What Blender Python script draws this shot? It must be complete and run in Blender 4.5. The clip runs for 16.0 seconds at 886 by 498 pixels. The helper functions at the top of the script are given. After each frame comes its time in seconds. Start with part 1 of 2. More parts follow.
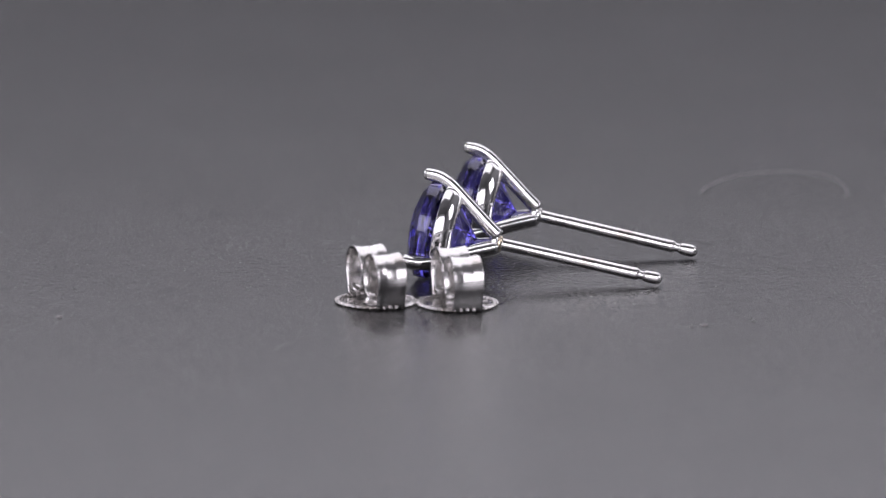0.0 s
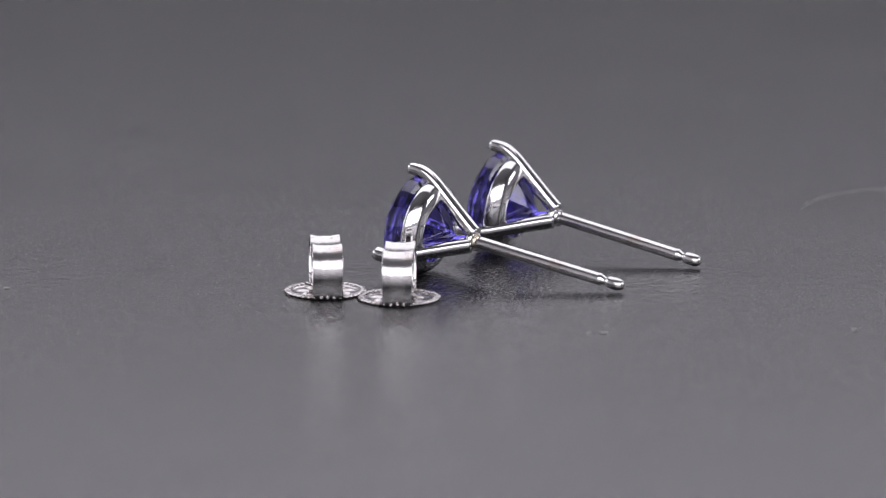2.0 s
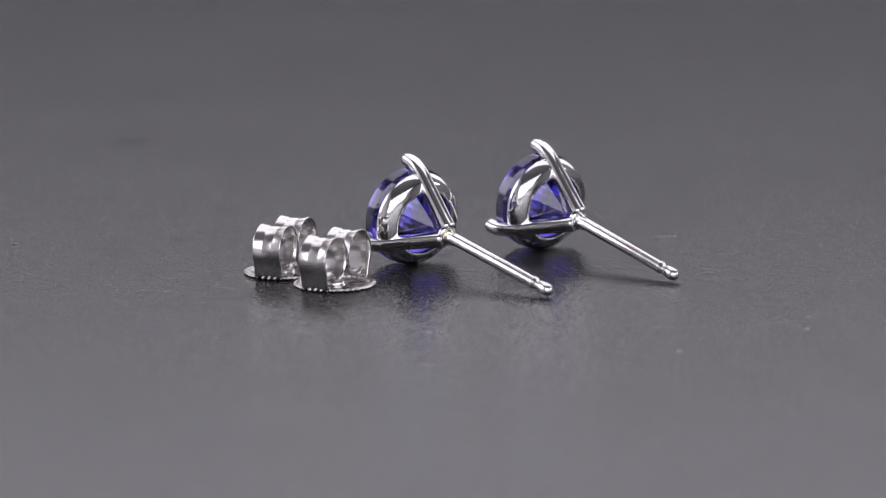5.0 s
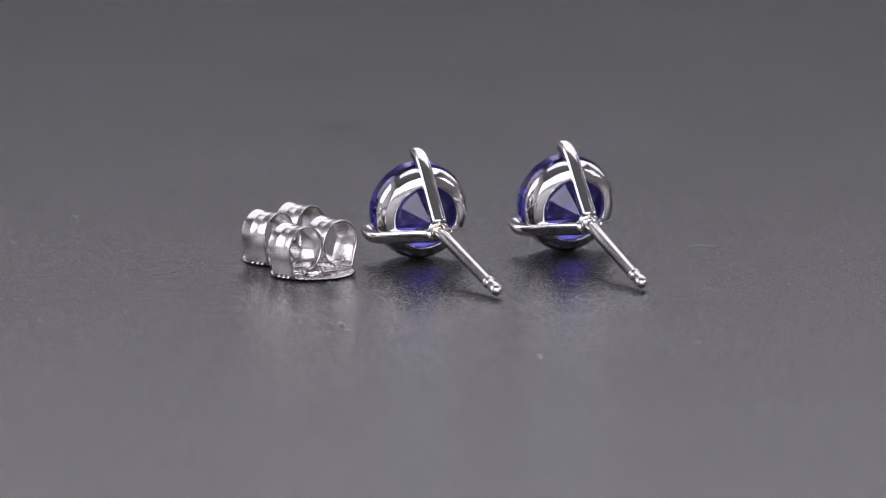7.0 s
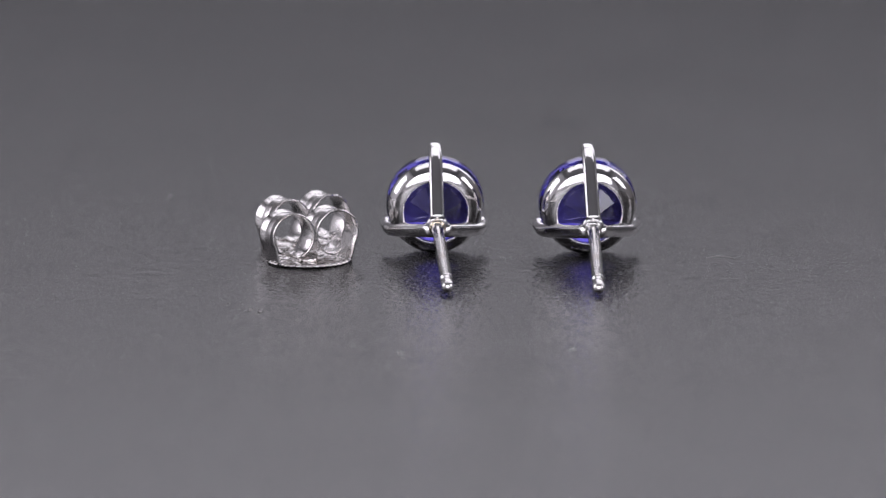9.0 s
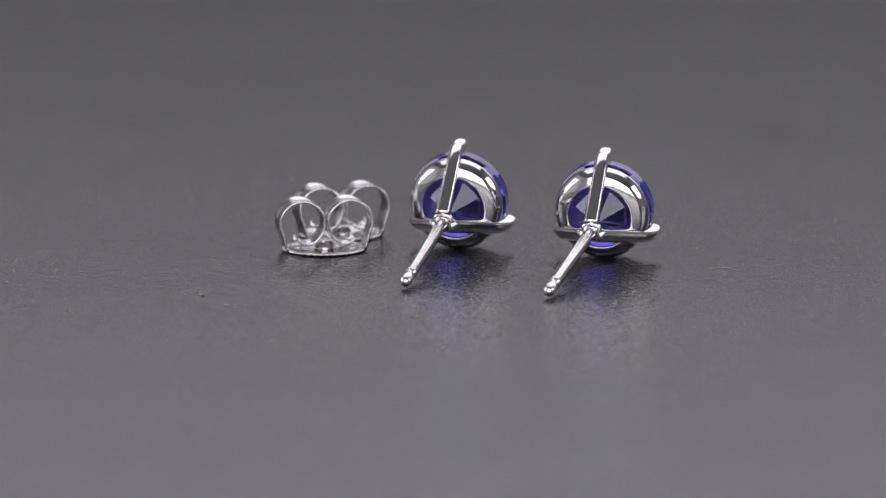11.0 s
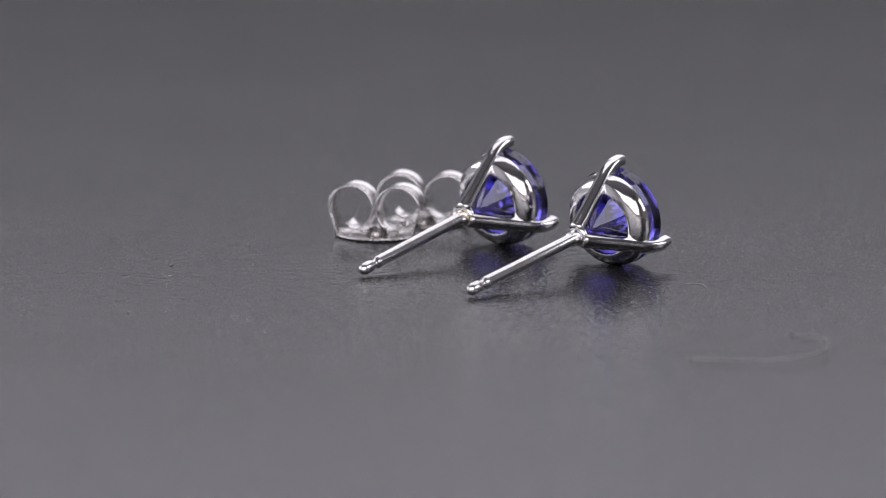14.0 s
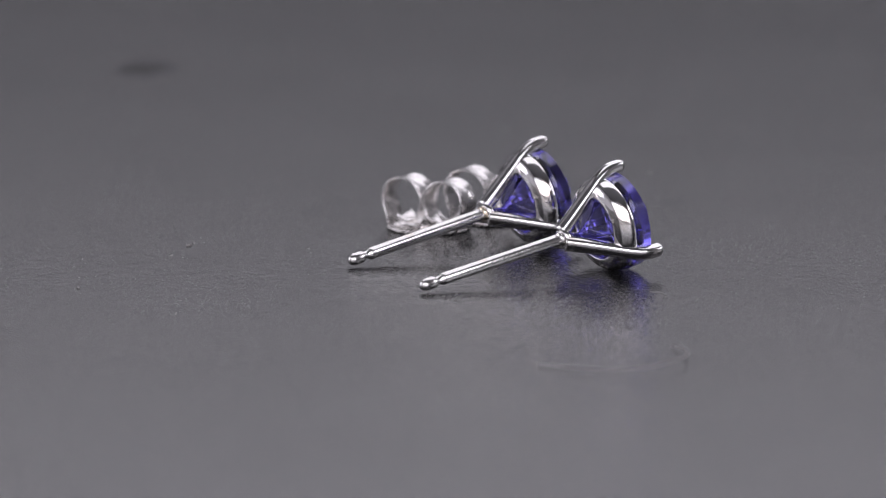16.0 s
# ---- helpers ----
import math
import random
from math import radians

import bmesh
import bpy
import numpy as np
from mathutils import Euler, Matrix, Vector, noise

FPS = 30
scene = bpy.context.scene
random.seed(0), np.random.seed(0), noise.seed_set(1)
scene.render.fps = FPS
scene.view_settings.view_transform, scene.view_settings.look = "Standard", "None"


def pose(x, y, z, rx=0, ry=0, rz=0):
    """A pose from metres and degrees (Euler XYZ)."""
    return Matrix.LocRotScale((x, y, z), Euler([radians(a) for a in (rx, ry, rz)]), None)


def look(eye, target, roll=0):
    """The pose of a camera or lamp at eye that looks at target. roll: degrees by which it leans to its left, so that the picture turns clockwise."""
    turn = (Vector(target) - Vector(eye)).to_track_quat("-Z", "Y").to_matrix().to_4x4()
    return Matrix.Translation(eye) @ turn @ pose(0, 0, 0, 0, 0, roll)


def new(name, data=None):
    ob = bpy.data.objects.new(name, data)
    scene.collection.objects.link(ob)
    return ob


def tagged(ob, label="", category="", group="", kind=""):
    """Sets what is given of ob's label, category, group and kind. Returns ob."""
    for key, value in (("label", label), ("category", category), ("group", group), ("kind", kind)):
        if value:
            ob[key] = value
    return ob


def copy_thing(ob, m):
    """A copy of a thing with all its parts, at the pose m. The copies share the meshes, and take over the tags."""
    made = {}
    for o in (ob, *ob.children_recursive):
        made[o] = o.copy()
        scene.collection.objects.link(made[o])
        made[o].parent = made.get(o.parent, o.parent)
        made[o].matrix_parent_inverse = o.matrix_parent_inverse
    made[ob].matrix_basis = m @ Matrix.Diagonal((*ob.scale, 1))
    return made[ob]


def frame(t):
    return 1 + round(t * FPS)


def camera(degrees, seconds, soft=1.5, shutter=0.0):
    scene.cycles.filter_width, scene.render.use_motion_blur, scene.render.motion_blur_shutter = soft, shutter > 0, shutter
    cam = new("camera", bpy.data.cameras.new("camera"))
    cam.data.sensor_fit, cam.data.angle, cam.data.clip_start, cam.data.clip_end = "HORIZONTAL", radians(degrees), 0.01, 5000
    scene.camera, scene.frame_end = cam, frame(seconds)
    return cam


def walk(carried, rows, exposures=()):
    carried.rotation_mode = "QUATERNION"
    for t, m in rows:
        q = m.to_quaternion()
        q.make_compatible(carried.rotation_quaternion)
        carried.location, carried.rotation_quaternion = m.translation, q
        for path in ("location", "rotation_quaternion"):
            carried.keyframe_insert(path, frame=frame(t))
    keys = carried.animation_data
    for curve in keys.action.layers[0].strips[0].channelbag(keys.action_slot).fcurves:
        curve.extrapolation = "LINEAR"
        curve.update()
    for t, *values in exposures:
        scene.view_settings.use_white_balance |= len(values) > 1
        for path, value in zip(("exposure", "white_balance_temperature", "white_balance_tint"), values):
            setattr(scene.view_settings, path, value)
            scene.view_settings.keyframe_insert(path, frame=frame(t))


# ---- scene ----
MM = 0.001
SECONDS = 16.0

# ---- camera: a long lens on a stand, looking down at a turning table ----
FOV, RANGE, ELEVATION = 6.0, 0.5284, radians(11.024)
AXIS_X, AXIS_Y = 928.64, 469.10   # where the turntable's axis meets its top, on a 1568 x 882 picture
FOCAL = 784 / math.tan(radians(FOV) / 2)
eye = Vector((0, -RANGE * math.cos(ELEVATION), RANGE * math.sin(ELEVATION)))
yaw = math.atan((AXIS_X - 784) / FOCAL)
pitch = -ELEVATION + math.atan((AXIS_Y - 441) / FOCAL)
ahead = Vector((-math.sin(yaw) * math.cos(pitch), math.cos(yaw) * math.cos(pitch), math.sin(pitch)))
cam = camera(FOV, SECONDS, soft=1.1)
walk(cam, [(0, look(eye, eye + ahead)), (SECONDS, look(eye, eye + ahead))], [(0, 0.02), (4, -0.02), (16, -0.1)])
cam.data.dof.use_dof = True
cam.data.dof.focus_distance = 0.525
cam.data.dof.aperture_fstop = 48

# ---- light: a photo tent with broad soft lamps before, behind and above ----
world = bpy.data.worlds.new("world")
scene.world = world
world.use_nodes = True
world.node_tree.nodes["Background"].inputs[0].default_value = (0.8, 0.82, 0.9, 1)
world.node_tree.nodes["Background"].inputs[1].default_value = 0.05


def area_lamp(name, at, target, width, height, watts, colour):
    data = bpy.data.lights.new(name, "AREA")
    data.shape, data.size, data.size_y, data.energy, data.color = "RECTANGLE", width, height, watts, colour
    ob = new(name, data)
    ob.matrix_world = look(at, target)
    return ob


LAMP = (1.0, 0.962, 1.06)
area_lamp("overhead_lamp", (0.05, 0.46, 0.96), (0.05, 0.4, 0), 1.3, 0.74, 3.9, LAMP)
area_lamp("front_lamp", (0, -0.76, 0.34), (0, 0, 0.0), 1.25, 0.54, 4.8, LAMP)
area_lamp("side_lamp_east", (0.79, -0.1, 0.39), (0, 0, 0.0), 0.37, 0.37, 1.45, LAMP)
area_lamp("side_lamp_west", (-0.79, 0.1, 0.34), (0, 0, 0.0), 0.46, 0.46, 1.7, LAMP)
area_lamp("back_lamp", (0.31, 0.85, 0.58), (0.31, 0, 0.45), 1.16, 0.57, 2.85, LAMP)


# ---- materials ----
def material(name, base, rough=0.5, metal=0.0):
    m = bpy.data.materials.new(name)
    m.use_nodes = True
    b = m.node_tree.nodes["Principled BSDF"]
    b.inputs["Base Color"].default_value = (*base, 1)
    b.inputs["Roughness"].default_value = rough
    b.inputs["Metallic"].default_value = metal
    return m, m.node_tree.nodes, m.node_tree.links, b


def add(nodes, kind, **values):
    n = nodes.new(kind)
    for key, value in values.items():
        n.inputs[key.replace("_", " ")].default_value = value
    return n


def ramp(nodes, links, source, low, high, a, b):
    n = nodes.new("ShaderNodeMapRange")
    for key, value in (("From Min", low), ("From Max", high), ("To Min", a), ("To Max", b)):
        n.inputs[key].default_value = value
    links.new(source, n.inputs["Value"])
    return n.outputs["Result"]


def metal_material(name, base, rough, spread, bump, grain=6000.0):
    m, nodes, links, b = material(name, base, rough, 1.0)
    co = nodes.new("ShaderNodeTexCoord").outputs["Object"]
    wear = add(nodes, "ShaderNodeTexNoise", Scale=900.0, Detail=4.0)
    fine = add(nodes, "ShaderNodeTexNoise", Scale=grain, Detail=3.0)
    for n in (wear, fine):
        links.new(co, n.inputs["Vector"])
    links.new(ramp(nodes, links, wear.outputs["Fac"], 0.35, 0.7, rough - spread, rough + spread), b.inputs["Roughness"])
    worn = add(nodes, "ShaderNodeTexNoise", Scale=420.0, Detail=6.0)
    links.new(co, worn.inputs["Vector"])
    tint = nodes.new("ShaderNodeMix")
    tint.data_type = "RGBA"
    tint.inputs["A"].default_value = (*base, 1)
    tint.inputs["B"].default_value = (base[0] * 0.82, base[1] * 0.74, base[2] * 0.66, 1)
    links.new(ramp(nodes, links, worn.outputs["Fac"], 0.58, 0.74, 0, 1), tint.inputs["Factor"])
    links.new(tint.outputs["Result"], b.inputs["Base Color"])
    bp = add(nodes, "ShaderNodeBump", Strength=bump, Distance=0.00002)
    mix = nodes.new("ShaderNodeMath")
    mix.operation = "ADD"
    links.new(wear.outputs["Fac"], mix.inputs[0])
    links.new(fine.outputs["Fac"], mix.inputs[1])
    links.new(mix.outputs[0], bp.inputs["Height"])
    links.new(bp.outputs["Normal"], b.inputs["Normal"])
    return m


POLISHED = metal_material("polished_white_gold", (0.78, 0.77, 0.765), 0.07, 0.02, 0.24)
SATIN = metal_material("satin_post_gold", (0.74, 0.73, 0.715), 0.14, 0.05, 0.4)
BRUSHED = metal_material("satin_white_gold", (0.76, 0.74, 0.73), 0.22, 0.04, 0.2, 15000.0)
TARNISH = metal_material("dark_tarnish", (0.25, 0.23, 0.22), 0.4, 0.1, 0.8)
MILLED = metal_material("milled_white_gold", (0.62, 0.60, 0.585), 0.13, 0.04, 0.45)
SOLDER = metal_material("yellowish_solder", (0.78, 0.70, 0.56), 0.2, 0.06, 0.6)


def gem_material(name, rough):
    m, nodes, links, b = material(name, (0.122, 0.103, 0.52), rough)
    b.inputs["Transmission Weight"].default_value = 1.0
    b.inputs["IOR"].default_value = 1.76
    return m


GEM = gem_material("violet_blue_gem", 0.0)
GIRDLE_GEM = gem_material("ground_gem_girdle", 0.12)


def blotch(nodes, links, co, x, y, half_x, half_y, turn, ragged):
    """A mask, 1 inside a ragged oval stain at (x, y), in millimetres."""
    mp = nodes.new("ShaderNodeMapping")
    mp.vector_type = "TEXTURE"
    mp.inputs["Location"].default_value = (x * MM, y * MM, 0)
    mp.inputs["Rotation"].default_value = (0, 0, radians(turn))
    mp.inputs["Scale"].default_value = (half_x * MM, half_y * MM, 1)
    links.new(co, mp.inputs["Vector"])
    ln = nodes.new("ShaderNodeVectorMath")
    ln.operation = "LENGTH"
    links.new(mp.outputs["Vector"], ln.inputs[0])
    sm = nodes.new("ShaderNodeMath")
    sm.operation = "ADD"
    links.new(ln.outputs["Value"], sm.inputs[0])
    links.new(ramp(nodes, links, ragged, 0.3, 0.7, -0.6, 0.6), sm.inputs[1])
    return ramp(nodes, links, sm.outputs[0], 0.7, 1.15, 1.0, 0.0)


def table_material():
    m, nodes, links, b = material("charcoal_leatherette", (0.03, 0.029, 0.031), 0.3)
    co = nodes.new("ShaderNodeTexCoord").outputs["Object"]
    grain = add(nodes, "ShaderNodeTexVoronoi", Scale=2900.0)
    fine = add(nodes, "ShaderNodeTexNoise", Scale=4200.0, Detail=3.0)
    wave = add(nodes, "ShaderNodeTexNoise", Scale=160.0, Detail=4.0)
    broad = add(nodes, "ShaderNodeTexNoise", Scale=60.0, Detail=1.0)
    for n in (grain, fine, wave, broad):
        links.new(co, n.inputs["Vector"])
    marks = None
    for x, y, half_x, half_y, turn, depth in (
            (-48.8, 14.4, 1.7, 1.5, 60, 0.8), (-30.7, -70.2, 4.2, 1.7, 44, 1.2), (-38.8, 37.5, 1.6, 1.4, 60, 0.4), (-17.8, 16.4, 2.6, 1.2, 10, 0.3),
            (-22.0, -8.5, 1.3, 0.9, 40, 0.4), (-23.5, 20.5, 2.0, 1.0, 30, 0.3), (-6.5, 17.5, 2.2, 0.9, 100, 0.3), (19.3, -10.6, 1.5, 0.7, 130, 0.2),
            (39.8, -4.6, 1.3, 1.6, 100, 0.15), (-67.6, -22.6, 3.0, 2.4, 80, 0.35)):
        one = blotch(nodes, links, co, x, y, half_x, half_y, turn, wave.outputs["Fac"])
        one = ramp(nodes, links, one, 0, 1, 0, depth)
        if marks is None:
            marks = one
        else:
            mx = nodes.new("ShaderNodeMath")
            mx.operation = "MAXIMUM"
            links.new(marks, mx.inputs[0])
            links.new(one, mx.inputs[1])
            marks = mx.outputs[0]
    rough = ramp(nodes, links, broad.outputs["Fac"], 0.0, 1.0, 0.155, 0.2)
    ru = nodes.new("ShaderNodeMath")
    links.new(ramp(nodes, links, fine.outputs["Fac"], 0.42, 0.72, 0.0, 0.13), ru.inputs[0])
    links.new(rough, ru.inputs[1])
    links.new(ru.outputs[0], b.inputs["Roughness"])
    links.new(ramp(nodes, links, marks, 0, 1.2, 0.9, 0.1), b.inputs["Specular IOR Level"])
    tone = nodes.new("ShaderNodeMix")
    tone.data_type = "RGBA"
    tone.inputs["A"].default_value = (0.009, 0.0087, 0.0093, 1)
    tone.inputs["B"].default_value = (0.014, 0.0136, 0.0144, 1)
    links.new(ramp(nodes, links, broad.outputs["Fac"], 0.0, 1.0, 0, 1), tone.inputs["Factor"])
    links.new(tone.outputs["Result"], b.inputs["Base Color"])
    b1 = add(nodes, "ShaderNodeBump", Strength=0.65, Distance=0.00006)
    links.new(grain.outputs["Distance"], b1.inputs["Height"])
    b2 = add(nodes, "ShaderNodeBump", Strength=0.5, Distance=0.00005)
    links.new(fine.outputs["Fac"], b2.inputs["Height"])
    links.new(b1.outputs["Normal"], b2.inputs["Normal"])
    b3 = add(nodes, "ShaderNodeBump", Strength=0.03, Distance=0.0003)
    links.new(wave.outputs["Fac"], b3.inputs["Height"])
    links.new(b2.outputs["Normal"], b3.inputs["Normal"])
    links.new(b3.outputs["Normal"], b.inputs["Normal"])
    return m


TABLE = table_material()
LINT = material("pale_lint", (0.3, 0.29, 0.29), 0.8)[0]
WHITE = material("white_cloth", (0.8, 0.79, 0.8), 0.9)[0]
PALE = material("grey_cloth", (0.24, 0.24, 0.245), 0.9)[0]
GREY = material("grey_backdrop_cloth", (0.27, 0.27, 0.277), 0.9)[0]


# ---- mesh helpers (millimetres in, metres out) ----
def part(name, bm, mat, parent=None, label=""):
    data = bpy.data.meshes.new(name)
    bmesh.ops.recalc_face_normals(bm, faces=bm.faces)
    bm.to_mesh(data)
    bm.free()
    data.materials.append(mat)
    ob = new(name, data)
    ob.parent = parent
    return tagged(ob, label)


def smooth(bm, angle=40):
    for f in bm.faces:
        f.smooth = True
    for e in bm.edges:
        if len(e.link_faces) == 2 and e.calc_face_angle(0) > radians(angle):
            e.smooth = False
    return bm


def revolved(profile, steps=64, closed=False, wobble=None):
    """A profile of (x along the axis, radius) turned round the x axis."""
    bm = bmesh.new()
    rings = []
    for i in range(steps):
        a = 2 * math.pi * i / steps
        ring = []
        for j, (x, r) in enumerate(profile):
            if wobble:
                r = wobble(j, i, r)
            ring.append(bm.verts.new((x * MM, r * math.sin(a) * MM, r * math.cos(a) * MM)))
        rings.append(ring)
    n = len(profile)
    for i in range(steps):
        p, q = rings[i], rings[(i + 1) % steps]
        for j in range(n if closed else n - 1):
            k = (j + 1) % n
            bm.faces.new((p[j], p[k], q[k], q[j]))
    if not closed:
        bmesh.ops.remove_doubles(bm, verts=bm.verts, dist=1e-7)
    return bm


def swept(path, sections):
    """Sections (lists of points round the path) joined end to end and capped."""
    bm = bmesh.new()
    rings = [[bm.verts.new(v * MM) for v in ring] for ring in sections]
    n = len(rings[0])
    for p, q in zip(rings, rings[1:]):
        for j in range(n):
            bm.faces.new((p[j], p[(j + 1) % n], q[(j + 1) % n], q[j]))
    bm.faces.new(rings[0])
    bm.faces.new(rings[-1])
    return bm


def curve_points(keys, count):
    """A smooth run of points through the keys."""
    pts = [Vector(k) for k in keys]
    pts = [2 * pts[0] - pts[1]] + pts + [2 * pts[-1] - pts[-2]]
    out = []
    spans = len(keys) - 1
    for i in range(count):
        u = i / (count - 1) * spans
        s = min(int(u), spans - 1)
        u -= s
        a, b, c, d = pts[s:s + 4]
        out.append(0.5 * (2 * b + (c - a) * u + (2 * a - 5 * b + 4 * c - d) * u * u + (3 * b - a - 3 * c + d) * u ** 3))
    return out


# ---- the place: tent walls, ceiling, table and turntable ----
def box(name, lo, hi, mat, label, category):
    bm = bmesh.new()
    bmesh.ops.create_cube(bm, size=1)
    for v in bm.verts:
        v.co = Vector([lo[i] + (v.co[i] + 0.5) * (hi[i] - lo[i]) for i in range(3)])
    return tagged(part(name, bm, mat), label, category, kind="structure")


box("wall_north", (-0.9, 0.9, -0.05), (0.9, 0.92, 1.0), GREY, "grey cloth backdrop of a photo tent", "wall")
box("wall_south", (-0.9, -0.92, -0.05), (0.9, -0.9, 1.0), WHITE, "white cloth front wall of a photo tent", "wall")
box("wall_west", (-0.92, -0.92, -0.05), (-0.9, 0.92, 1.0), WHITE, "white cloth side wall of a photo tent", "wall")
box("wall_east", (0.9, -0.92, -0.05), (0.92, 0.92, 1.0), PALE, "grey cloth side wall of a photo tent", "wall")
box("ceiling", (-0.92, -0.92, 1.0), (0.92, 0.92, 1.02), PALE, "grey cloth roof of a photo tent", "ceiling")
box("floor", (-0.92, -0.92, -0.07), (0.92, 0.92, -0.05), PALE, "grey cloth floor under the turntable", "floor")


def turntable():
    base = tagged(new("turntable"), "dark charcoal leather-textured turntable top, slowly turning", "turntable")
    disc = [(-50, 0), (-50, 296), (-49, 299), (-46, 300), (-4, 300), (-2.2, 299), (-1.5, 297), (-1.5, 0)]
    sheet = [(-1.5, 0), (-1.5, 296), (-0.6, 296), (-0.15, 295.8), (0, 295), (0, 0)]
    for name, prof, mat, label in (("disc", disc, PALE, "round grey turntable disc"), ("sheet", sheet, TABLE, "charcoal leather-grained cover sheet")):
        ob = part(name, smooth(revolved(prof, 128), 30), mat, base, label)
        for v in ob.data.vertices:
            v.co = Vector((v.co.z, v.co.y, v.co.x))
        ob.data.flip_normals()
    return base


# ---- earrings ----
GIRDLE, STONE_R = 4.27, 3.06


def brilliant():
    """A round brilliant cut, made by cutting a block with its facet planes; the table faces +x."""
    bm = bmesh.new()
    bmesh.ops.create_cube(bm, size=9)

    def cut(point, normal):
        geom = bm.verts[:] + bm.edges[:] + bm.faces[:]
        res = bmesh.ops.bisect_plane(bm, geom=geom, dist=1e-6, plane_co=point, plane_no=normal, clear_outer=True)
        edges = [e for e in res["geom_cut"] if isinstance(e, bmesh.types.BMEdge)]
        if edges:
            bmesh.ops.edgenet_fill(bm, edges=edges)

    def facet(a, tilt, x, r):
        """Cut at angle a round the axis; tilt from the girdle's wall towards the table (+) or culet (-)."""
        n = Vector((math.sin(tilt), math.cos(tilt) * math.sin(a), math.cos(tilt) * math.cos(a)))
        cut(Vector((x, r * math.sin(a), r * math.cos(a))), n)

    R, g = STONE_R, 0.34
    for i in range(96):
        facet(2 * math.pi * (i + 0.5) / 96, 0, 0, R)
    cut(Vector((1.0, 0, 0)), Vector((1, 0, 0)))
    for i in range(8):
        facet(2 * math.pi * i / 8, radians(90 - 34), g, R * 0.995)
        facet(2 * math.pi * i / 8, -radians(90 - 41), -g, R * 0.995)
        facet(2 * math.pi * (i + 0.5) / 8, radians(90 - 20), 1.0, R * 0.56)
    for i in range(16):
        a = 2 * math.pi * (i + 0.5) / 16
        facet(a, radians(90 - 38), g, R * 0.998)
        facet(a, -radians(90 - 45), -g, R * 0.998)
    bm.normal_update()
    for f in bm.faces:
        f.smooth = abs(f.normal.x) < 0.02   # the girdle is ground round
        f.material_index = int(f.smooth)
    for e in bm.edges:
        e.smooth = all(f.smooth for f in e.link_faces)
    for v in bm.verts:
        v.co = Vector((v.co.x + GIRDLE, v.co.y, v.co.z)) * MM
    return bm


def prong_mesh(angle):
    keys = [(0.0, 0, 0.42), (0.9, 0, 1.06), (1.8, 0, 1.74), (2.7, 0, 2.42), (3.3, 0, 2.88), (3.85, 0, 3.2), (4.35, 0, 3.37), (4.9, 0, 3.4), (5.32, 0, 3.35)]
    pts = curve_points(keys, 44)
    turn = Matrix.Rotation(-angle, 3, "X")
    rings = []
    for i, p in enumerate(pts):
        d = (pts[min(i + 1, 43)] - pts[max(i - 1, 0)]).normalized()
        side = Vector((0, 1, 0))
        up = side.cross(d).normalized() * -1
        u = i / 43
        wide, deep = 0.47 - 0.06 * u, 0.43 - 0.07 * u
        end = max(0.0, (u - 0.9) / 0.1)
        k = math.sqrt(max(0.03, 1 - end * end))
        ring = []
        for j in range(24):
            a = 2 * math.pi * (j + 0.5) / 24
            c, s = math.cos(a), math.sin(a)
            c, s = math.copysign(abs(c) ** 0.7, c), math.copysign(abs(s) ** 0.7, s)
            ring.append(turn @ (p + side * (c * wide * k) + up * (s * deep * k)))
        rings.append(ring)
    return swept(pts, rings)


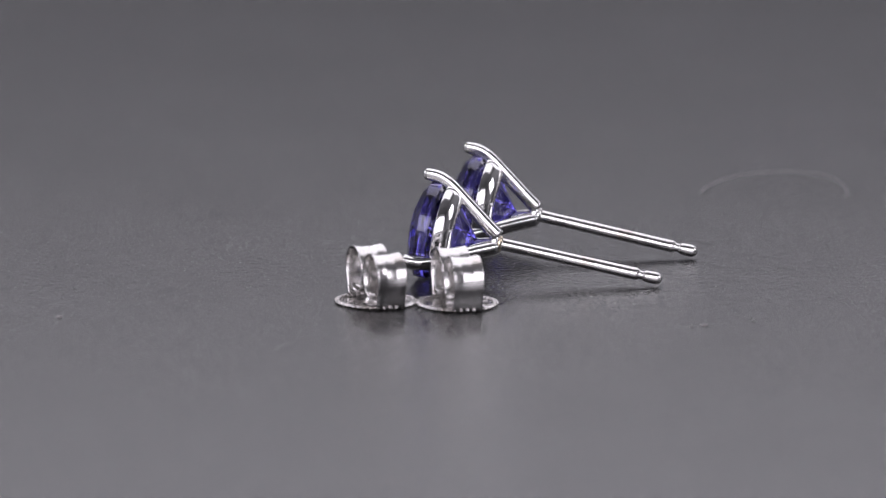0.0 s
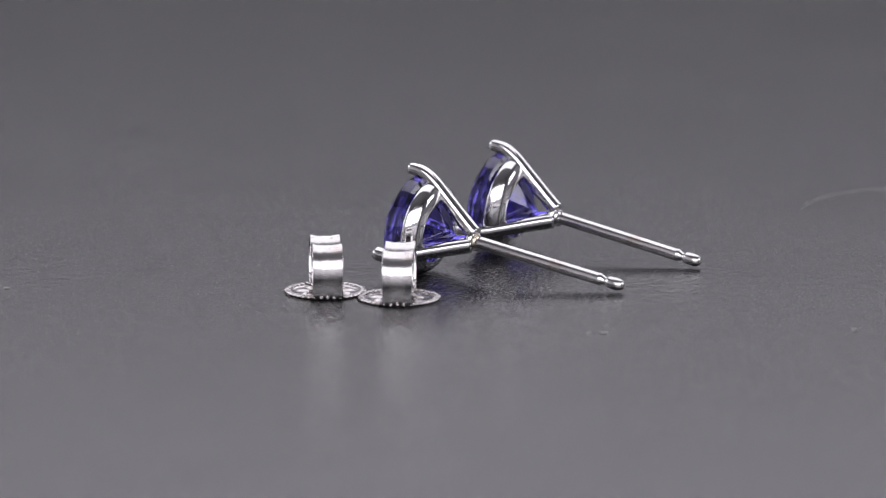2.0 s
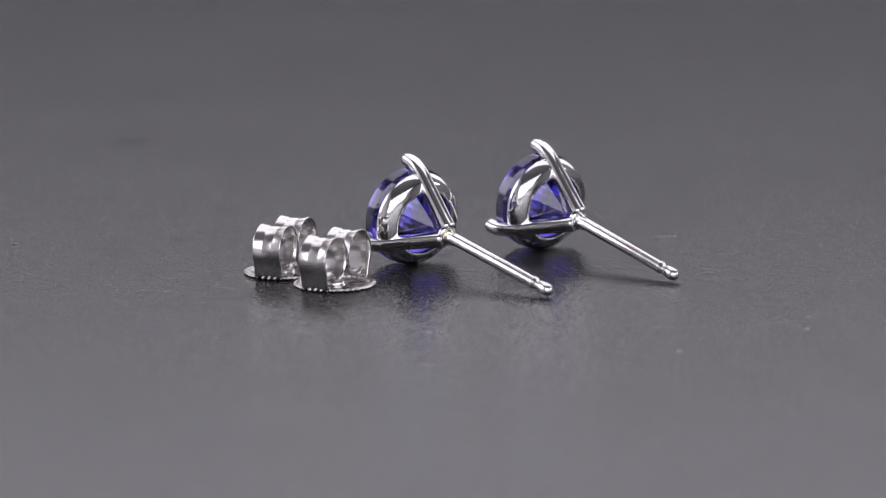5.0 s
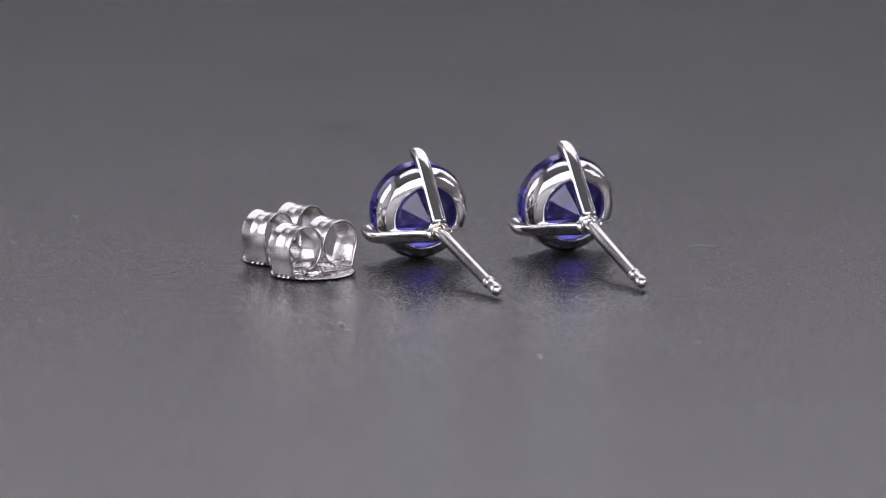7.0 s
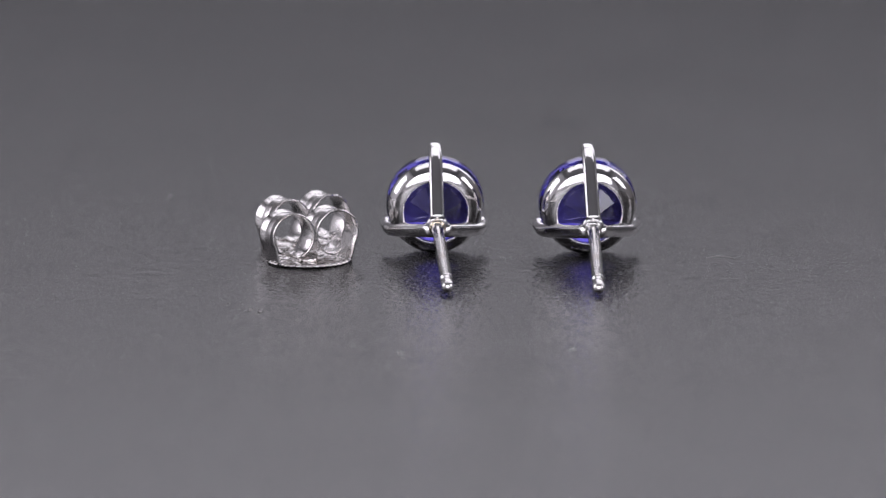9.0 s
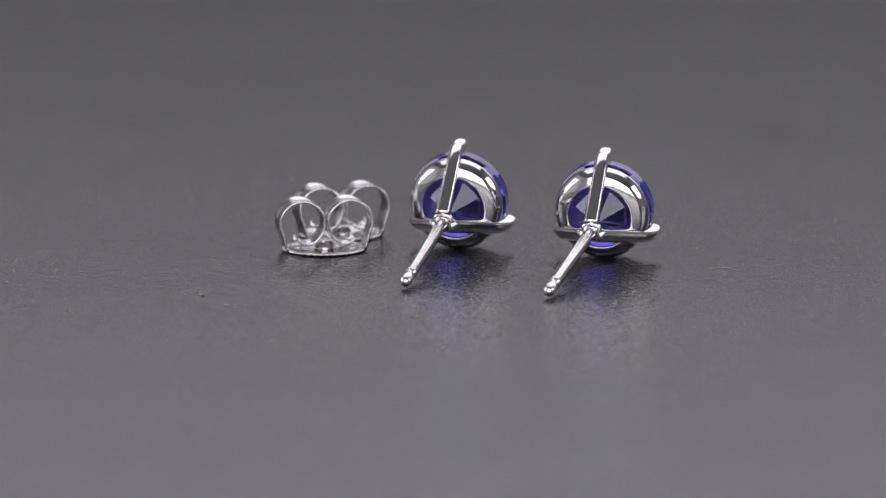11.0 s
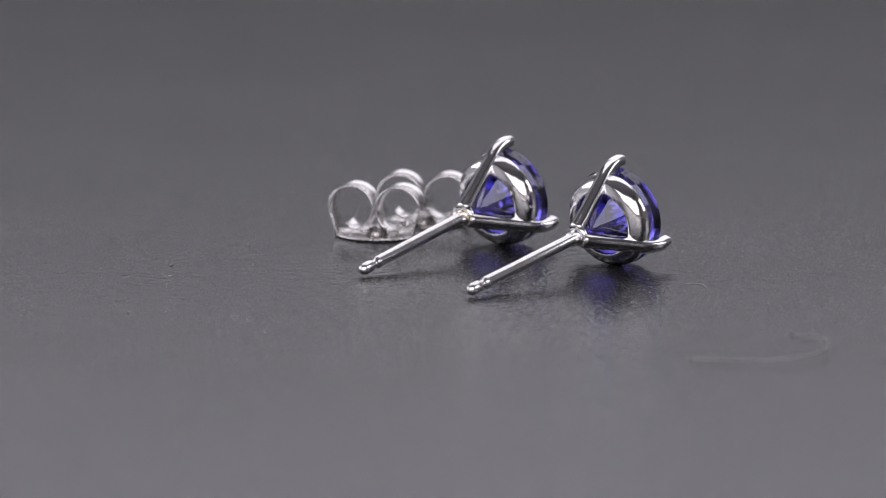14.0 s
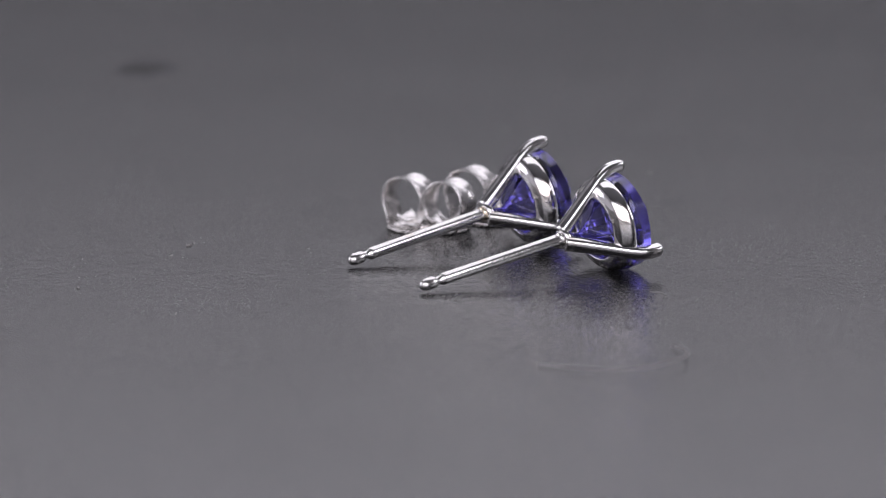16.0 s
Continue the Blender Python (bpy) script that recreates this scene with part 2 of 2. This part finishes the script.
def earring():
    base = tagged(new("stud_earring"), "white gold stud earring with round violet-blue gem in three prongs", "earring", "pair of stud earrings")
    gem = part("gem", brilliant(), GEM, base, "round brilliant-cut violet-blue transparent gem")
    gem.data.materials.append(GIRDLE_GEM)
    ring = [(2.5, 2.05), (2.52, 2.14), (2.68, 2.58), (2.76, 2.68), (2.95, 2.82), (3.18, 2.94), (3.4, 3.0), (3.54, 3.0), (3.61, 2.97), (3.64, 2.9), (3.63, 2.8),
            (3.5, 2.64), (3.3, 2.42), (3.1, 2.12), (3.02, 2.05), (2.8, 2.02), (2.54, 2.01)]
    part("gallery_ring", smooth(revolved(ring, 128, True), 28), POLISHED, base, "polished conical metal gallery ring")
    for a in (0, 119, -119):
        part("prong", smooth(prong_mesh(radians(a)), 60), POLISHED, base)
    hub = [(-0.1, 0.0), (-0.1, 0.54), (-0.04, 0.64), (0.08, 0.69), (0.26, 0.7), (0.42, 0.58), (0.52, 0.3), (0.54, 0.0)]
    part("hub", smooth(revolved(hub, 40)), POLISHED, base)
    post = [(0.1, 0), (0.1, 0.385), (-8.7, 0.385), (-8.76, 0.4), (-8.86, 0.4), (-8.92, 0.37), (-9.02, 0.31), (-9.16, 0.265), (-9.26, 0.265), (-9.34, 0.29),
            (-9.4, 0.345), (-9.5, 0.37), (-9.8, 0.385), (-10.08, 0.385), (-10.22, 0.36), (-10.35, 0.29), (-10.44, 0.19), (-10.49, 0.08), (-10.5, 0)]
    p = part("post", smooth(revolved(post, 40)), SATIN, base, "thin straight metal ear post with notched rounded end")
    p.rotation_euler = (0, radians(-POST_DROP), 0)
    for j, (x, w, turn) in enumerate(((-3.6, 0.16, 20), (-3.95, 0.1, -30), (-4.25, 0.2, 10), (-4.6, 0.12, 40))):
        bm = bmesh.new()
        bmesh.ops.create_cube(bm, size=1)
        for v in bm.verts:
            q = Matrix.Rotation(radians(turn), 3, "Z") @ Vector((v.co.x * w, v.co.y * 0.05, 0))
            v.co = Vector((x + q.x, -0.2 + q.y, 0.30 + v.co.z * 0.03)) * MM
        k = part("hallmark", bm, TARNISH, p, "tiny stamped mark")
    collar = [(-0.1, 0.3), (-0.1, 0.5), (-0.18, 0.52), (-0.26, 0.46), (-0.34, 0.38), (-0.36, 0.3)]
    c = part("solder_collar", smooth(revolved(collar, 32, True)), SATIN, base, "small solder collar")
    c.rotation_euler = (0, radians(-POST_DROP), 0)
    return base


# ---- clutches ----
def strip_mesh(sign):
    """One rolled loop: a springy strip that leaves the plate's rim and curls over towards the middle."""
    pts = [Vector((2.44, 0, 0.04)), Vector((2.53, 0, 0.35)), Vector((2.645, 0, 0.8))]
    cx, cz, r = 1.53, 1.86, 1.37
    steps = 52
    for i in range(steps):
        a = radians(-28 + 318 * i / (steps - 1))
        rr = r - 0.25 * max(0, (i / (steps - 1) - 0.8) / 0.2) ** 2
        pts.append(Vector((cx + rr * math.cos(a), 0, cz + rr * math.sin(a))))
    rings = []
    n = len(pts)
    across = [-1, -0.94, -0.7, -0.42, -0.38, -0.32, -0.28, 0, 0.28, 0.32, 0.38, 0.42, 0.7, 0.94, 1]
    for i, p in enumerate(pts):
        d = (pts[min(i + 1, n - 1)] - pts[max(i - 1, 0)]).normalized()
        out = Vector((d.z, 0, -d.x))
        u = i / (n - 1)
        half = 0.92 - 0.22 * max(0, u - 0.55) + 0.16 * max(0, (u - 0.88) / 0.12)
        flare = 0.11 * min(1, u * 6)
        pucker = 0.2 * max(0.0, (u - 0.86) / 0.14) ** 2
        ring = []
        for side, run in ((1, across), (-1, across[::-1])):
            for w in run:
                groove = 0.01 if side > 0 and 0.31 < abs(w) < 0.39 and 0.15 < u < 0.9 else 0
                worn = 0.012 if abs(w) == 1 else 0
                lift = side * (0.068 - worn) - groove + flare * (w * w - 0.4) + pucker * math.cos(math.pi * w)
                ring.append(p + Vector((0, w * half, 0)) + out * lift)
        rings.append([Vector((v.x * sign, v.y * sign, v.z)) for v in ring])
    return swept(pts, rings)


def clutch():
    base = tagged(new("earring_back"), "white gold butterfly earring back with two rolled loops", "earring back", "pair of butterfly earring backs")
    prof = [(0.2, 0.46), (0.1, 0.56), (0.08, 0.75), (0.1, 1.0), (0.1, 1.3), (0.1, 1.6), (0.1, 1.82), (0.11, 1.95), (0.14, 2.06), (0.2, 2.14), (0.25, 2.26),
            (0.24, 2.36), (0.19, 2.45), (0.1, 2.45), (0.03, 2.36), (0.0, 2.2), (0.0, 0.7), (0.08, 0.5)]

    def milled(j, i, r):
        return r * (1 + 0.055 * math.cos(2 * math.pi * i / 6)) if r > 2.2 else r * (1 + (0.015 * math.cos(2 * math.pi * i / 6) if r > 2.1 else 0))

    plate = part("plate", smooth(revolved(prof, 228, True, milled), 35), MILLED, base, "oval dished plate with milled rim")
    for v in plate.data.vertices:   # embossed rays on the dish
        r, a = math.hypot(v.co.y, v.co.z) / MM, math.atan2(v.co.y, v.co.z)
        if 0.9 < r < 1.75 and v.co.x > 0.05 * MM:
            v.co.x += 0.07 * MM * (0.5 + 0.5 * math.cos(9 * a)) ** 2
    for v in plate.data.vertices:
        v.co = Vector((v.co.z * 1.05, v.co.y * 0.99, v.co.x))
    plate.data.flip_normals()
    eyelet = [(0.1, 0.75), (0.28, 0.62), (0.52, 0.5), (0.56, 0.44), (0.5, 0.4), (0.2, 0.44), (0.04, 0.5)]
    e = part("eyelet", smooth(revolved(eyelet, 40, True, lambda j, i, r: r * (1 + 0.06 * math.cos(i * 2 * math.pi / 10))), 40), BRUSHED, base, "raised puckered eyelet for the post")
    for v in e.data.vertices:
        v.co = Vector((v.co.z, v.co.y, v.co.x))
    e.data.flip_normals()
    for x, y, w, h, turn in ((1.35, 0.95, 0.34, 0.1, 15), (1.0, 1.2, 0.26, 0.1, 60), (-1.2, -1.05, 0.36, 0.1, 30), (-0.8, -1.3, 0.22, 0.1, -40)):
        bm = bmesh.new()
        bmesh.ops.create_cube(bm, size=1)
        for v in bm.verts:
            q = Matrix.Rotation(radians(turn), 3, "Z") @ Vector((v.co.x * w, v.co.y * h, 0))
            v.co = Vector((x + q.x, y + q.y, 0.1 + v.co.z * 0.06)) * MM
        part("stamp", bm, TARNISH, plate, "tiny stamped mark")
    for sign in (1, -1):
        part("loop", smooth(strip_mesh(sign), 50), BRUSHED, base, "rolled springy metal loop")
    return base


# ---- lint ----
def fibre(keys, thick):
    pts = curve_points(keys, 60)
    rings = []
    for i, p in enumerate(pts):
        d = (pts[min(i + 1, 59)] - pts[max(i - 1, 0)]).normalized()
        side = d.cross(Vector((0, 0, 1))).normalized()
        up = side.cross(d)
        rings.append([p + (side * math.cos(a) + up * math.sin(a)) * thick for a in (j * math.pi / 3 for j in range(6))])
    ob = part("lint_fibre", smooth(swept(pts, rings), 80), LINT)
    return tagged(ob, "thin curved pale lint fibre on the dark turntable", "lint")


def dust():
    """Specks of lint scattered over the middle of the turntable."""
    rng = random.Random(5)
    bm = bmesh.new()
    for i in range(45):
        r, a = 26 * math.sqrt(rng.random()), rng.uniform(0, 2 * math.pi)
        size = rng.choice((0.018, 0.022, 0.03, 0.04))
        m = Matrix.Translation((r * math.cos(a) * MM, r * math.sin(a) * MM, size * 0.5 * MM)) @ Matrix.Rotation(rng.uniform(0, 3), 4, "Z") @ Matrix.Diagonal((rng.uniform(1, 2.2), 1, 0.7, 1))
        bmesh.ops.create_icosphere(bm, subdivisions=1, radius=size * MM, matrix=m)
    for x, y, size, long, turn in ((-28.1, -16.9, 0.1, 2.6, 20), (10.9, -19.1, 0.1, 3.0, 5), (16.7, -26.6, 0.035, 9, 50), (10.1, -19.5, 0.06, 3, 40), (13.9, -17.4, 0.05, 3, 120),
                                   (25.0, -13.6, 0.09, 2.5, 45), (26.2, -3.3, 0.08, 2.5, 50), (-32.7, -35.4, 0.11, 1.6, 0), (-39.5, -29.2, 0.09, 1.6, 30)):
        m = Matrix.Translation((x * MM, y * MM, size * 0.5 * MM)) @ Matrix.Rotation(radians(turn), 4, "Z") @ Matrix.Diagonal((long, 1, 0.7, 1))
        bmesh.ops.create_icosphere(bm, subdivisions=1, radius=size * MM, matrix=m)
    return tagged(part("dust", bm, LINT), "pale dust specks scattered on the dark turntable", "dust", kind="stuff")


LONG = [(11.6, 24.6, 0.1), (12.4, 26.4, 0.32), (14.3, 28.5, 0.5), (17.2, 29.5, 0.56), (19.4, 28.9, 0.5), (20.7, 26.9, 0.4), (21.1, 24.6, 0.25), (21.0, 22.8, 0.1)]
SHORT = [(0.5, 11.7, 0.03), (0.2, 12.3, 0.05), (0.4, 12.9, 0.06), (0.9, 13.4, 0.03)]

# ---- placing, on the turntable's own ground at the start ----
HEAD_TILT, POST_DROP = 9.8, 0.9
table = turntable()
stud = earring()
other = copy_thing(stud, Matrix())
for thing, swing in ((stud, -3.0), (other, 1.6)):   # neither post is quite square to its setting
    for ob in thing.children:
        if ob.name.startswith(("post", "solder_collar")):
            ob.rotation_euler.z = radians(swing)
for ob in other.children:   # one collar shows yellowish solder
    if ob.name.startswith("solder_collar"):
        ob.data = ob.data.copy()
        ob.data.materials[0] = SOLDER
        tagged(ob, "yellowish solder collar")
back = clutch()
other_back = copy_thing(back, Matrix())
SPOTS = [
    (fibre(LONG, 0.038), pose(0, 0, 0)),
    (fibre(SHORT, 0.018), pose(0, 0, 0)),
    (dust(), pose(0, 0, 0)),
    (table, pose(0, 0, 0)),
    (stud, pose(0.00084, 0.00429, 0.00236, 0, -HEAD_TILT, 171)),
    (other, pose(-0.00161, -0.00514, 0.00237, 0, -HEAD_TILT, 169)),
    (back, pose(-0.00898, -0.01213, 0, 0, 0, 111)),
    (other_back, pose(-0.00402, -0.01280, 0, 0, 0, 105)),
]
SPEED = -8.486   # degrees a second, clockwise from above


def motions():
    for thing, spot in SPOTS:
        walk(thing, [(t / 2, pose(0, 0, 0, 0, 0, SPEED * t / 2) @ spot) for t in range(33)])


motions()
